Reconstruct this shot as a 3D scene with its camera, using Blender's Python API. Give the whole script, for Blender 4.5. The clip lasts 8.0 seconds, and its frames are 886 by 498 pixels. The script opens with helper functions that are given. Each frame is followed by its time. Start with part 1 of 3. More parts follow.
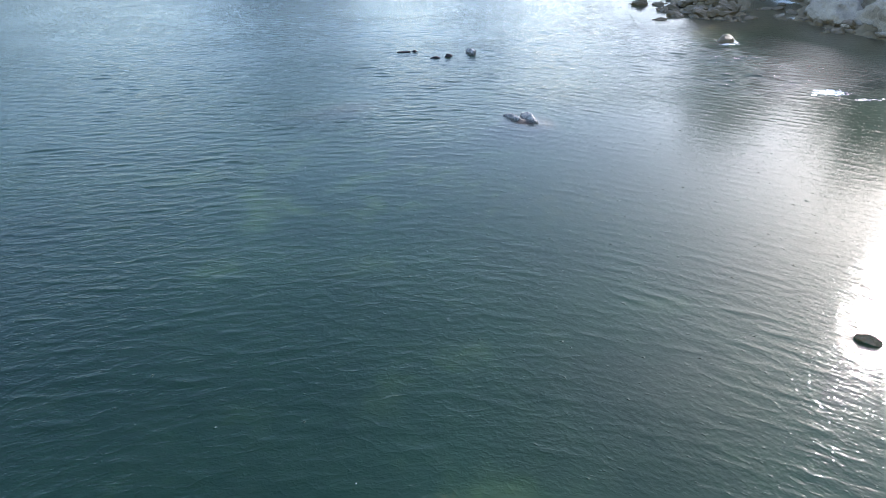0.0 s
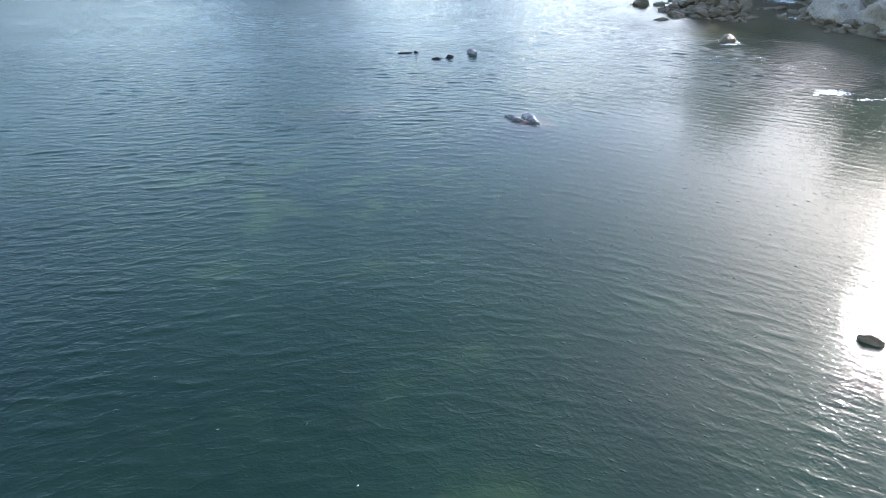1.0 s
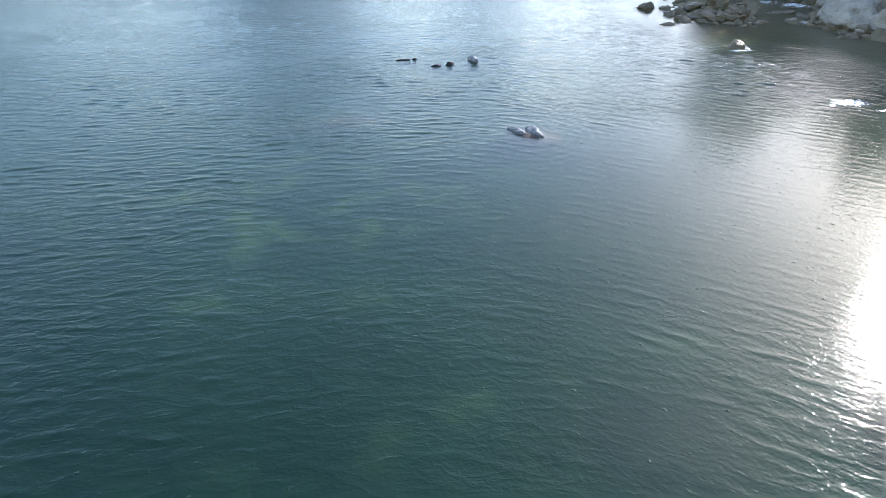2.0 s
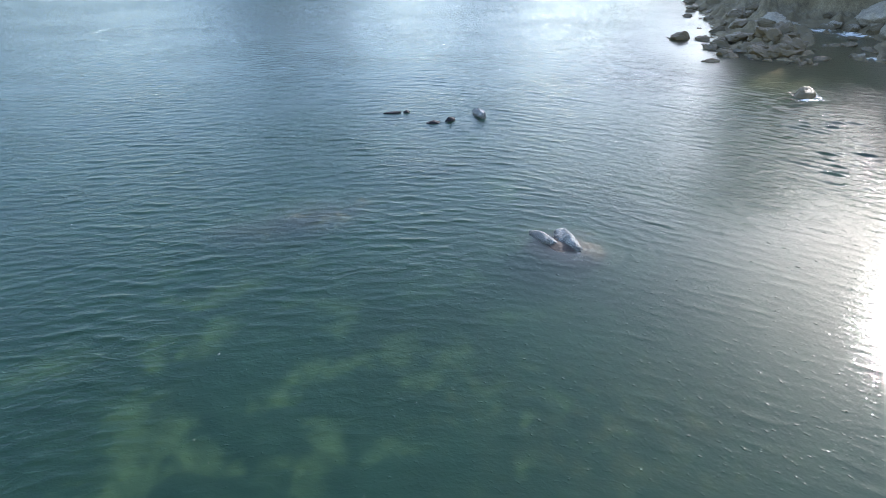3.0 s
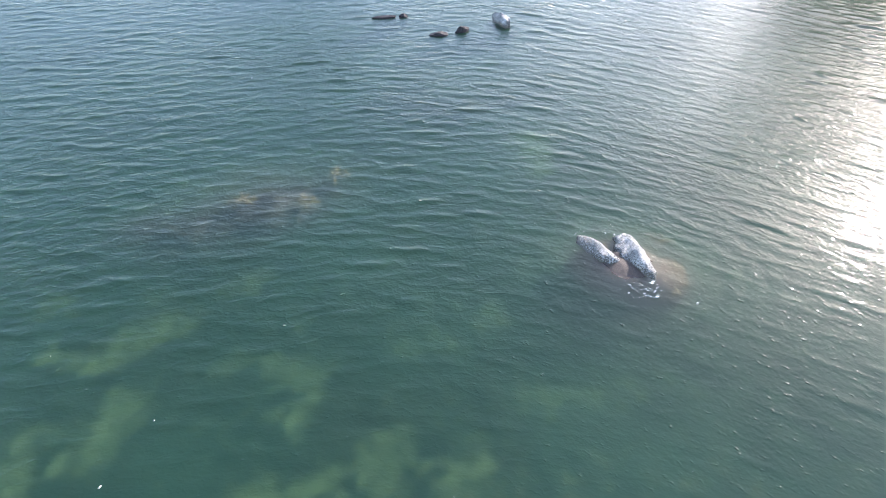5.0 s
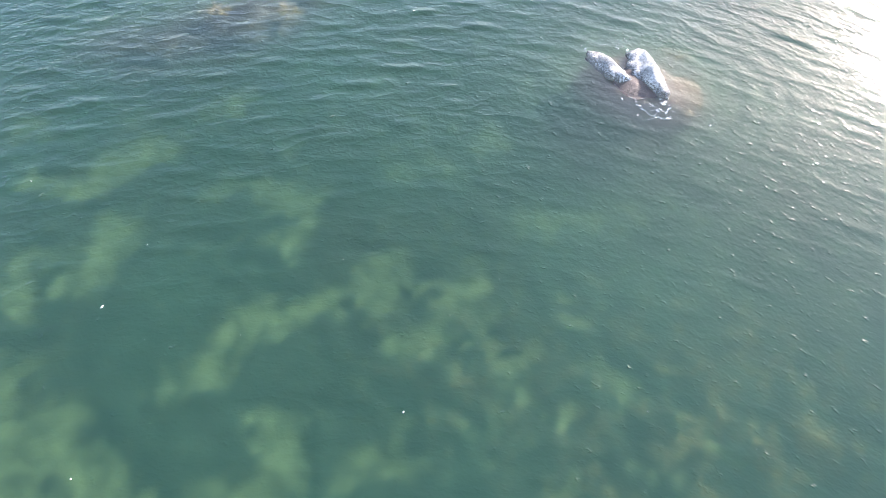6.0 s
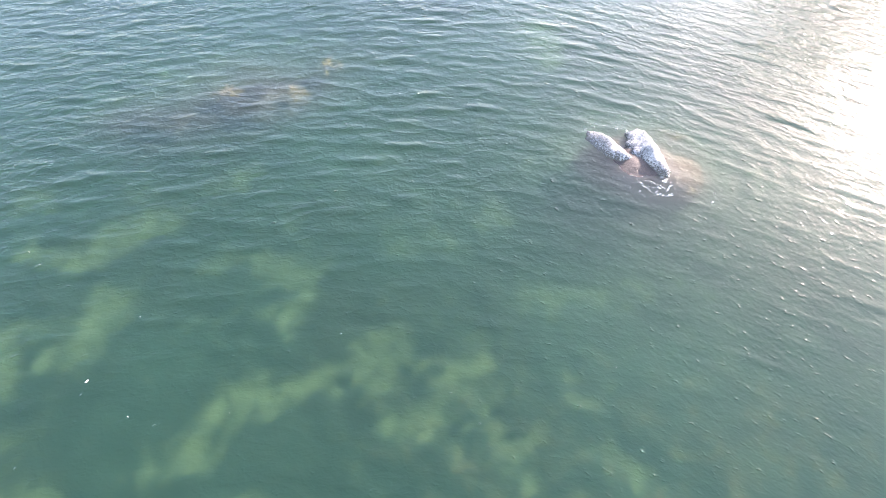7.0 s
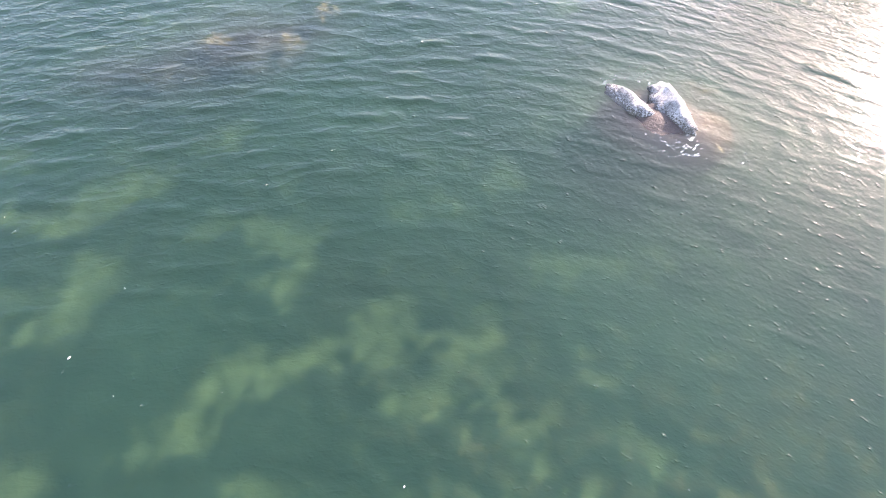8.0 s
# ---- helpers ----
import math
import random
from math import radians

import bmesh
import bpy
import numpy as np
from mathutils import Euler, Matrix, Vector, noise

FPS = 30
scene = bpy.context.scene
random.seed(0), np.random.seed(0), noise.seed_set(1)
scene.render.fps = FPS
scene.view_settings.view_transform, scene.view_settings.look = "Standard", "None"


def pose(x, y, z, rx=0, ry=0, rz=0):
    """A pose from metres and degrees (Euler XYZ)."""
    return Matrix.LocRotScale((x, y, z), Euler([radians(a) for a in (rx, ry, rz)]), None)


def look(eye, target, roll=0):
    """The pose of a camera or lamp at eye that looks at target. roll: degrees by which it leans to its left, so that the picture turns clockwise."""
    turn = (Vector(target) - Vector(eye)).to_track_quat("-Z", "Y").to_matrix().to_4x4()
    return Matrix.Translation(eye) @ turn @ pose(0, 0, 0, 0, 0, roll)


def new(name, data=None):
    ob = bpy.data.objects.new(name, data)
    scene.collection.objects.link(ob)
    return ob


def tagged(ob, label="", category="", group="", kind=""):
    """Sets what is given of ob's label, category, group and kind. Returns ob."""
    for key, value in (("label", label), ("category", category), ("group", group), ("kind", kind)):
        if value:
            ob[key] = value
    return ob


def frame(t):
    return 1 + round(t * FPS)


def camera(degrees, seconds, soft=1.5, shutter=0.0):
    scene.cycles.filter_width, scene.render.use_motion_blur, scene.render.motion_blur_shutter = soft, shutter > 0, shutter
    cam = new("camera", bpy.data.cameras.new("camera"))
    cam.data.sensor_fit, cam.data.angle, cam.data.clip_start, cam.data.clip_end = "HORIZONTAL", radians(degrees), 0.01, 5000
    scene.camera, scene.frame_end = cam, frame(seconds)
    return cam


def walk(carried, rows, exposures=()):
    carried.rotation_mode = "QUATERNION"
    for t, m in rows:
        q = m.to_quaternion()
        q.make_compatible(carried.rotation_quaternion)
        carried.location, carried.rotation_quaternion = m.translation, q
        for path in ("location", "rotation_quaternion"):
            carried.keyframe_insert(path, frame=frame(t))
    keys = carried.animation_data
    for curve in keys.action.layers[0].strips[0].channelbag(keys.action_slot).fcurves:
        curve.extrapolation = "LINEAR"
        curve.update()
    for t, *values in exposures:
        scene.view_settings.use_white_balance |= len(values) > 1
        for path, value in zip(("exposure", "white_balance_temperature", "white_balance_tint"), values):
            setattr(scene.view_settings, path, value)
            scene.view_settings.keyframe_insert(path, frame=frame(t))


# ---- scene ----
cam = camera(76.0, 8.0, soft=0.92)
PATH = [
    (0.0, 0.000, 0.000, 11.641, 56.66, 0.00, -0.45),
    (0.5, 0.010, 0.010, 11.660, 56.66, 0.12, -0.55),
    (1.0, 0.010, 0.020, 11.674, 56.69, 0.20, -0.66),
    (1.2, 0.015, 0.040, 11.676, 56.70, 0.22, -0.67),
    (2.3, 0.084, 3.250, 11.690, 56.80, 0.28, -0.74),
    (2.5, 0.098, 4.650, 11.695, 57.02, 0.29, -0.75),
    (2.7, 0.147, 7.500, 11.705, 57.05, 0.32, -0.72),
    (2.9, 0.196, 10.900, 11.715, 57.15, 0.33, -0.68),
    (3.0, 0.221, 12.300, 11.720, 57.35, 0.34, -0.67),
    (3.3, 0.198, 16.650, 11.675, 57.00, 0.46, -0.66),
    (3.5, 0.183, 18.335, 11.645, 52.66, 0.65, -0.65),
    (3.7, 0.120, 19.500, 11.604, 46.20, 0.72, -0.54),
    (3.9, 0.057, 20.240, 11.563, 43.70, 0.70, -0.42),
    (4.0, 0.040, 20.370, 11.542, 43.70, 0.68, -0.37),
    (4.2, 0.048, 20.420, 11.420, 44.00, 0.80, -0.40),
    (5.3, 0.166, 20.632, 10.640, 44.75, 1.24, -0.58),
    (5.5, 0.188, 20.671, 10.477, 44.05, 1.27, -0.62),
    (5.7, 0.178, 20.696, 10.382, 37.68, 1.34, -0.59),
    (5.8, 0.173, 20.709, 10.335, 33.54, 1.34, -0.58),
    (5.9, 0.168, 20.722, 10.287, 30.49, 1.28, -0.57),
    (6.0, 0.163, 20.735, 10.240, 28.14, 1.20, -0.58),
    (6.2, 0.158, 20.727, 10.173, 25.45, 1.24, -0.66),
    (6.5, 0.152, 20.716, 10.073, 24.91, 1.28, -0.74),
    (6.7, 0.164, 20.707, 10.006, 26.87, 1.40, -0.65),
    (6.9, 0.175, 20.697, 9.939, 33.90, 1.50, -0.49),
    (7.0, 0.181, 20.692, 9.905, 36.64, 1.54, -0.44),
    (7.2, 0.204, 20.674, 9.819, 38.01, 1.58, -0.49),
    (7.3, 0.215, 20.665, 9.776, 38.20, 1.64, -0.53),
    (7.5, 0.237, 20.660, 9.691, 38.20, 1.76, -0.61),
    (7.6, 0.209, 20.770, 9.620, 37.40, 1.86, -0.67),
    (7.7, 0.182, 20.940, 9.541, 36.30, 1.98, -0.74),
    (7.8, 0.154, 21.114, 9.467, 34.40, 2.12, -0.81),
    (7.9, 0.126, 21.269, 9.392, 33.00, 2.20, -0.88),
    (8.0, 0.099, 21.425, 9.318, 31.96, 2.25, -0.95),
]
walk(cam, [(t, pose(x, y, z, tilt, 0, yaw) @ pose(0, 0, 0, 0, 0, roll)) for t, x, y, z, tilt, yaw, roll in PATH],
     exposures=[(t, stops, kelvin, tint) for t, stops, kelvin, tint in [(0.0, 1.68, 6300, 15), (3.0, 1.72, 6300, 13), (3.5, 1.63, 6450, 18), (4.0, 2.36, 6650, 19), (5.5, 2.43, 6800, 18), (6.0, 2.98, 6950, 21), (6.5, 3.40, 7100, 25), (7.0, 3.17, 7250, 27), (7.5, 2.82, 7300, 28), (8.0, 2.98, 7450, 32)]])

# ---- sky and sun ----
SUN_EL, SUN_AZ = radians(27), radians(45.3)   # azimuth clockwise from +y
world = bpy.data.worlds.new("sky")
scene.world = world
world.use_nodes = True
wn = world.node_tree.nodes
sky = wn.new("ShaderNodeTexSky")
sky.sky_type, sky.sun_disc = "NISHITA", False
sky.sun_elevation, sky.sun_rotation = SUN_EL, SUN_AZ
sky.air_density, sky.dust_density, sky.ozone_density = 1.2, 1.2, 3.0
wn["Background"].inputs["Strength"].default_value = 0.15
world.node_tree.links.new(sky.outputs["Color"], wn["Background"].inputs["Color"])
to_sun = Vector((math.sin(SUN_AZ) * math.cos(SUN_EL), math.cos(SUN_AZ) * math.cos(SUN_EL), math.sin(SUN_EL)))
sun = new("sun", bpy.data.lights.new("sun", "SUN"))
sun.data.energy, sun.data.angle, sun.data.color = 2.2, radians(0.55), (1.0, 0.965, 0.92)
sun.matrix_world = look(to_sun * 200, (0, 0, 0))


# ---- materials ----
class Nodes:
    """A material's node tree with short calls."""

    def __init__(self, name):
        self.mat = bpy.data.materials.new(name)
        self.mat.use_nodes = True
        self.tree = self.mat.node_tree
        self.tree.nodes.clear()
        self.out = self.tree.nodes.new("ShaderNodeOutputMaterial")

    def put(self, kind, links=None, **values):
        n = self.tree.nodes.new(kind)
        for key, value in values.items():
            if key == "operation":
                n.operation = value
            elif key == "blend":
                n.data_type, n.blend_type = "RGBA", value
            elif key == "attribute":
                n.attribute_name = value
        for key, value in (links or {}).items():
            socket = n.inputs[key]
            if isinstance(value, bpy.types.NodeSocket):
                self.tree.links.new(value, socket)
            else:
                socket.default_value = value
        return n

    def noise(self, vector, scale, detail=4.0, rough=0.55, distortion=0.0):
        return self.put("ShaderNodeTexNoise", {"Vector": vector, "Scale": scale, "Detail": detail, "Roughness": rough,
                                               "Distortion": distortion}).outputs["Fac"]

    def ramp(self, fac, *stops):
        n = self.put("ShaderNodeValToRGB", {"Fac": fac})
        while len(n.color_ramp.elements) < len(stops):
            n.color_ramp.elements.new(0.5)
        for e, (place, colour) in zip(n.color_ramp.elements, stops):
            e.position = place
            e.color = (*colour, 1.0) if isinstance(colour, tuple) else (colour, colour, colour, 1.0)
        return n.outputs["Color"]

    def mix(self, fac, a, b, blend="MIX"):
        return self.put("ShaderNodeMix", {0: fac, 6: a, 7: b}, blend=blend).outputs[2]

    def math(self, operation, a, b=0.0):
        return self.put("ShaderNodeMath", {0: a, 1: b}, operation=operation).outputs[0]

    def scaled(self, vector, sx, sy, sz, turn=0.0):
        return self.put("ShaderNodeMapping", {"Vector": vector, "Scale": (sx, sy, sz), "Rotation": (0, 0, turn)}).outputs["Vector"]

    def done(self, shader):
        self.tree.links.new(shader, self.out.inputs["Surface"])
        return self.mat


def rgba(r, g, b):
    return (r, g, b, 1.0)


def stone(name, dark, mid, light, weed, weed_top, crust=0.0, rough=(0.45, 0.9), scale=1.0):
    """Weathered shore rock: mottled stone, brown algae below weed_top, pale barnacle crust by amount."""
    n = Nodes(name)
    at = n.put("ShaderNodeNewGeometry").outputs["Position"]
    big = n.noise(at, 0.9 * scale, 5, 0.6)
    fine = n.noise(at, 7.0 * scale, 6, 0.65)
    grit = n.noise(at, 32.0 * scale, 3, 0.6)
    base = n.ramp(n.math("ADD", n.math("MULTIPLY", big, 0.6), n.math("MULTIPLY", fine, 0.4)), (0.32, dark), (0.5, mid), (0.68, light))
    speck = n.ramp(grit, (0.35, 0.62), (0.65, 1.25))
    base = n.mix(1.0, base, speck, "MULTIPLY")
    if crust:
        spots = n.ramp(n.math("ADD", n.math("MULTIPLY", fine, 0.7), n.math("MULTIPLY", grit, 0.45)), (0.56 - 0.12 * crust, 0.0), (0.63, 1.0))
        base = n.mix(spots, base, rgba(0.46, 0.455, 0.43))
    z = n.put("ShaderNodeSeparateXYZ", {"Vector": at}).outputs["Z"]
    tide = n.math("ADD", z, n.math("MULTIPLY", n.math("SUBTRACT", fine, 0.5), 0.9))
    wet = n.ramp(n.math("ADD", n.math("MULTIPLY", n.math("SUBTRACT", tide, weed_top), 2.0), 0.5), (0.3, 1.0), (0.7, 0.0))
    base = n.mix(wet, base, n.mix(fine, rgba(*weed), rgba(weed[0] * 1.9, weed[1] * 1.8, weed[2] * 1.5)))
    shine = n.math("SUBTRACT", rough[1], n.math("MULTIPLY", wet, rough[1] - rough[0]))
    bump = n.put("ShaderNodeBump", {"Strength": 0.7, "Distance": 0.06, "Height": n.math("ADD", fine, n.math("MULTIPLY", grit, 0.4))})
    s = n.put("ShaderNodeBsdfPrincipled", {"Base Color": base, "Roughness": shine, "Normal": bump.outputs["Normal"]})
    return n.done(s.outputs[0])


def sea_water():
    """Clear green coastal water: mirror-like surface with sharp-crested ripples over a tinted, slightly cloudy body."""
    n = Nodes("sea_water")
    at = n.put("ShaderNodeNewGeometry").outputs["Position"]
    across = n.put("ShaderNodeSeparateXYZ", {"Vector": at}).outputs["X"]
    along = n.put("ShaderNodeAttribute", attribute="crest").outputs["Fac"]
    flow = n.put("ShaderNodeCombineXYZ", {"X": across, "Y": along, "Z": 0.0}).outputs["Vector"]

    def crests(sx, sy, scale, turn, height, power):
        """Ripples with narrow crests: one minus the distance of a noise from its middle."""
        wave = n.noise(n.scaled(flow, sx, sy, 1.0, radians(turn)), scale, 2.5, 0.5, 0.35)
        ridge = n.math("SUBTRACT", 1.0, n.math("ABSOLUTE", n.math("SUBTRACT", n.math("MULTIPLY", wave, 2.0), 1.0)))
        return n.math("MULTIPLY", n.math("POWER", ridge, power), height)

    wind = n.put("ShaderNodeAttribute", attribute="wind").outputs["Fac"]
    gust = n.math("MULTIPLY", wind, n.ramp(n.noise(n.scaled(at, 0.5, 1.0, 1.0), 0.16, 3, 0.55), (0.34, 0.6), (0.66, 1.2)))
    ripples = n.math("ADD", crests(0.60, 1.25, 2.6, 3, 0.0115, 1.8), crests(0.95, 1.35, 5.2, -7, 0.0065, 2.0))
    ripples = n.math("ADD", ripples, crests(0.45, 1.0, 1.4, -2, 0.0110, 5.0))
    cat_paws = n.math("MULTIPLY", n.noise(n.scaled(flow, 0.85, 1.25, 1.0, radians(12)), 8.5, 1.5, 0.5, 0.3), 0.0038)
    prickle = n.math("MULTIPLY", n.noise(n.scaled(flow, 0.9, 1.15, 1.0, radians(-14)), 21.0, 1, 0.5), 0.0017)
    peaks = n.math("MULTIPLY", n.math("POWER", n.noise(n.scaled(flow, 0.8, 1.1, 1.0, radians(25)), 5.5, 2, 0.5), 13.0), 0.36)
    ripples = n.math("ADD", n.math("MULTIPLY", ripples, gust), n.math("MULTIPLY", n.put("ShaderNodeAttribute", attribute="fine").outputs["Fac"], n.math("ADD", cat_paws, n.math("ADD", prickle, peaks))))
    bump = n.put("ShaderNodeBump", {"Strength": 1.0, "Distance": 1.0, "Height": ripples}).outputs["Normal"]
    cloudy = n.noise(at, 0.22, 3, 0.6)
    depth = n.put("ShaderNodeAttribute", attribute="murk").outputs["Fac"]
    silt = n.math("MULTIPLY", n.put("ShaderNodeAttribute", attribute="silt").outputs["Fac"], n.ramp(cloudy, (0.3, 0.6), (0.7, 1.3)))
    see = n.put("ShaderNodeBsdfRefraction", {"Color": n.mix(depth, rgba(0.97, 0.98, 0.93), rgba(0.46, 0.88, 0.64)), "Roughness": 0.30, "IOR": 1.333, "Normal": bump})
    murk = n.put("ShaderNodeBsdfDiffuse", {"Color": n.mix(silt, rgba(0.0015, 0.0104, 0.0064), rgba(0.0090, 0.0315, 0.0190))})
    body = n.put("ShaderNodeMixShader", {0: depth, 1: see.outputs[0], 2: murk.outputs[0]})
    lobes = [n.put("ShaderNodeBsdfGlossy", {"Color": rgba(1, 1, 1), "Roughness": r, "Normal": bump}).outputs[0] for r in (0.03, 0.15, 0.38)]
    gloss = n.put("ShaderNodeMixShader", {0: 0.04, 1: lobes[0], 2: lobes[1]})
    gloss = n.put("ShaderNodeMixShader", {0: 0.011, 1: gloss.outputs[0], 2: lobes[2]})
    fresnel = n.put("ShaderNodeFresnel", {"IOR": 1.333, "Normal": bump})
    return n.done(n.put("ShaderNodeMixShader", {0: fresnel.outputs[0], 1: body.outputs[0], 2: gloss.outputs[0]}).outputs[0])


def ground_cover():
    """Pale sand, dark sea grass and rock, by the sheet's own cover values."""
    n = Nodes("ground_cover")
    at = n.put("ShaderNodeNewGeometry").outputs["Position"]
    sand_amount = n.put("ShaderNodeAttribute", attribute="sand").outputs["Fac"]
    land_amount = n.put("ShaderNodeAttribute", attribute="land").outputs["Fac"]
    fine = n.noise(at, 3.2, 6, 0.65)
    tiny = n.noise(at, 14.0, 4, 0.6)
    broad = n.noise(at, 0.5, 4, 0.6)
    sand = n.mix(fine, rgba(0.120, 0.150, 0.080), rgba(0.205, 0.250, 0.128))
    grass = n.mix(fine, rgba(0.007, 0.025, 0.018), rgba(0.023, 0.054, 0.035))
    grass = n.mix(n.ramp(broad, (0.42, 0.0), (0.66, 0.55)), grass, rgba(0.034, 0.042, 0.030))
    edge = n.ramp(n.math("ADD", sand_amount, n.math("ADD", n.math("MULTIPLY", n.math("SUBTRACT", fine, 0.5), 1.5), n.math("MULTIPLY", n.math("SUBTRACT", tiny, 0.5), 0.6))), (0.10, 0.0), (0.98, 1.0))
    bed = n.mix(edge, grass, sand)
    weed_amount = n.put("ShaderNodeAttribute", attribute="weed").outputs["Fac"]
    tufts = n.ramp(n.math("ADD", n.math("MULTIPLY", tiny, 0.5), n.math("MULTIPLY", fine, 0.5)), (0.44, 0.0), (0.60, 1.0))
    bed = n.mix(n.math("MULTIPLY", weed_amount, tufts), bed, n.mix(broad, rgba(0.20, 0.125, 0.055), rgba(0.30, 0.22, 0.11)))
    dark_amount = n.put("ShaderNodeAttribute", attribute="dark").outputs["Fac"]
    bed = n.mix(n.math("MULTIPLY", dark_amount, n.ramp(fine, (0.30, 0.55), (0.52, 1.0))), bed, n.mix(tiny, rgba(0.008, 0.007, 0.009), rgba(0.026, 0.020, 0.022)))
    rock = n.ramp(n.math("ADD", n.math("MULTIPLY", broad, 0.5), n.math("MULTIPLY", fine, 0.5)), (0.32, (0.100, 0.074, 0.040)), (0.5, (0.190, 0.145, 0.082)), (0.68, (0.30, 0.24, 0.150)))
    rock = n.mix(1.0, rock, n.ramp(tiny, (0.35, 0.6), (0.65, 1.2)), "MULTIPLY")
    z = n.put("ShaderNodeSeparateXYZ", {"Vector": at}).outputs["Z"]
    tide = n.ramp(n.math("MULTIPLY", n.math("ADD", z, fine), 0.5), (0.35, 1.0), (0.8, 0.0))
    rock = n.mix(tide, rock, n.mix(tiny, rgba(0.130, 0.095, 0.047), rgba(0.230, 0.172, 0.096)))
    base = n.mix(land_amount, bed, rock)
    base = n.mix(n.put("ShaderNodeAttribute", attribute="wood").outputs["Fac"], base, n.mix(broad, rgba(0.030, 0.042, 0.026), rgba(0.060, 0.078, 0.045)))
    bump = n.put("ShaderNodeBump", {"Strength": 0.6, "Distance": 0.10, "Height": n.math("ADD", fine, n.math("MULTIPLY", tiny, n.math("MULTIPLY", land_amount, 0.5)))})
    s = n.put("ShaderNodeBsdfPrincipled", {"Base Color": base, "Roughness": 0.85, "Normal": bump.outputs["Normal"]})
    return n.done(s.outputs[0])


def frond_material(name, a, b, rough=0.45):
    n = Nodes(name)
    at = n.put("ShaderNodeNewGeometry").outputs["Position"]
    rnd = n.put("ShaderNodeObjectInfo").outputs["Random"]
    c = n.mix(n.math("ADD", n.math("MULTIPLY", n.noise(at, 9.0, 4), 0.7), n.math("MULTIPLY", rnd, 0.35)), rgba(*a), rgba(*b))
    s = n.put("ShaderNodeBsdfPrincipled", {"Base Color": c, "Roughness": rough})
    return n.done(s.outputs[0])


def foam_material():
    n = Nodes("foam")
    at = n.put("ShaderNodeNewGeometry").outputs["Position"]
    c = n.mix(n.noise(at, 18.0, 4), rgba(0.70, 0.67, 0.61), rgba(0.92, 0.89, 0.82))
    return n.done(n.put("ShaderNodeBsdfPrincipled", {"Base Color": c, "Roughness": 0.6}).outputs[0])


WATER, GROUND = sea_water(), ground_cover()
REEF = stone("reef_rock", (0.026, 0.018, 0.013), (0.048, 0.033, 0.024), (0.078, 0.054, 0.040), (0.026, 0.018, 0.015), -0.12, 0.0, (0.25, 0.7))
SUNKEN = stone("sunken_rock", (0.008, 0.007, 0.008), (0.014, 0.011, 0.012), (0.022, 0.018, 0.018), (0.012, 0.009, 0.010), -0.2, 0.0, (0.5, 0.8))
# for the seal stand-ins: sunlit tops painted pale over dark mottled flanks
SEAL_STANDIN = stone("mottled_seal_standin", (0.040, 0.038, 0.036), (0.20, 0.195, 0.182), (0.47, 0.46, 0.43), (0.050, 0.048, 0.044), 0.14, 0.0, (0.22, 0.42), 3.6)
BOULDER = stone("shore_rock", (0.085, 0.062, 0.036), (0.155, 0.115, 0.068), (0.25, 0.195, 0.125), (0.070, 0.050, 0.024), 1.9, 0.0, (0.5, 0.85))
PALE = stone("pale_shore_rock", (0.19, 0.155, 0.11), (0.33, 0.275, 0.205), (0.47, 0.40, 0.31), (0.085, 0.064, 0.036), 0.45, 0.0, (0.5, 0.85))
KELP = frond_material("tan_kelp", (0.080, 0.055, 0.028), (0.250, 0.180, 0.095), 0.6)
MAT = stone("weed_mat", (0.046, 0.029, 0.018), (0.074, 0.047, 0.030), (0.115, 0.075, 0.048), (0.060, 0.036, 0.022), 0.3, 0.0, (0.35, 0.6), 2.0)
KELP_DARK = frond_material("dark_rockweed", (0.020, 0.018, 0.008), (0.075, 0.055, 0.022))
FOAM = foam_material()


# ---- numbers for the wide sheets ----
def hashed(ix, iy, seed):
    v = np.sin(ix * 127.1 + iy * 311.7 + seed * 74.7) * 43758.5453
    return v - np.floor(v)


def value_noise(x, y, seed):
    """Gradient noise from 0 to 1, with no trace of its grid."""
    ix, iy = np.floor(x), np.floor(y)
    fx, fy = x - ix, y - iy
    sx, sy = fx * fx * fx * (fx * (6 * fx - 15) + 10), fy * fy * fy * (fy * (6 * fy - 15) + 10)

    def corner(dx, dy):
        a = 2 * math.pi * hashed(ix + dx, iy + dy, seed)
        return np.cos(a) * (fx - dx) + np.sin(a) * (fy - dy)

    low, high = corner(0, 0) * (1 - sx) + corner(1, 0) * sx, corner(0, 1) * (1 - sx) + corner(1, 1) * sx
    return np.clip(0.5 + 0.75 * (low * (1 - sy) + high * sy), 0, 1)


def fbm(x, y, seed, octaves=4):
    total, size = 0.0, 0.5
    for k in range(octaves):
        a, f = 0.6 + 0.65 * k, 2 ** k
        total = total + size * value_noise(f * (x * math.cos(a) - y * math.sin(a)) + 7.3 * k, f * (x * math.sin(a) + y * math.cos(a)), seed + k)
        size *= 0.5
    return total / (1 - 0.5 ** octaves)


def graded(lo, hi, step, reach, growth):
    """Even steps from lo to hi, then ever wider ones out to reach."""
    core = list(np.arange(lo, hi + step / 2, step))
    out, d = [], step
    while not out or out[-1] < reach:
        d *= growth if d < 0.3 else max(growth, 1.09)
        out.append((out[-1] if out else 0.0) + d)
    return np.array([lo - v for v in reversed(out)] + core + [core[-1] + v for v in out])


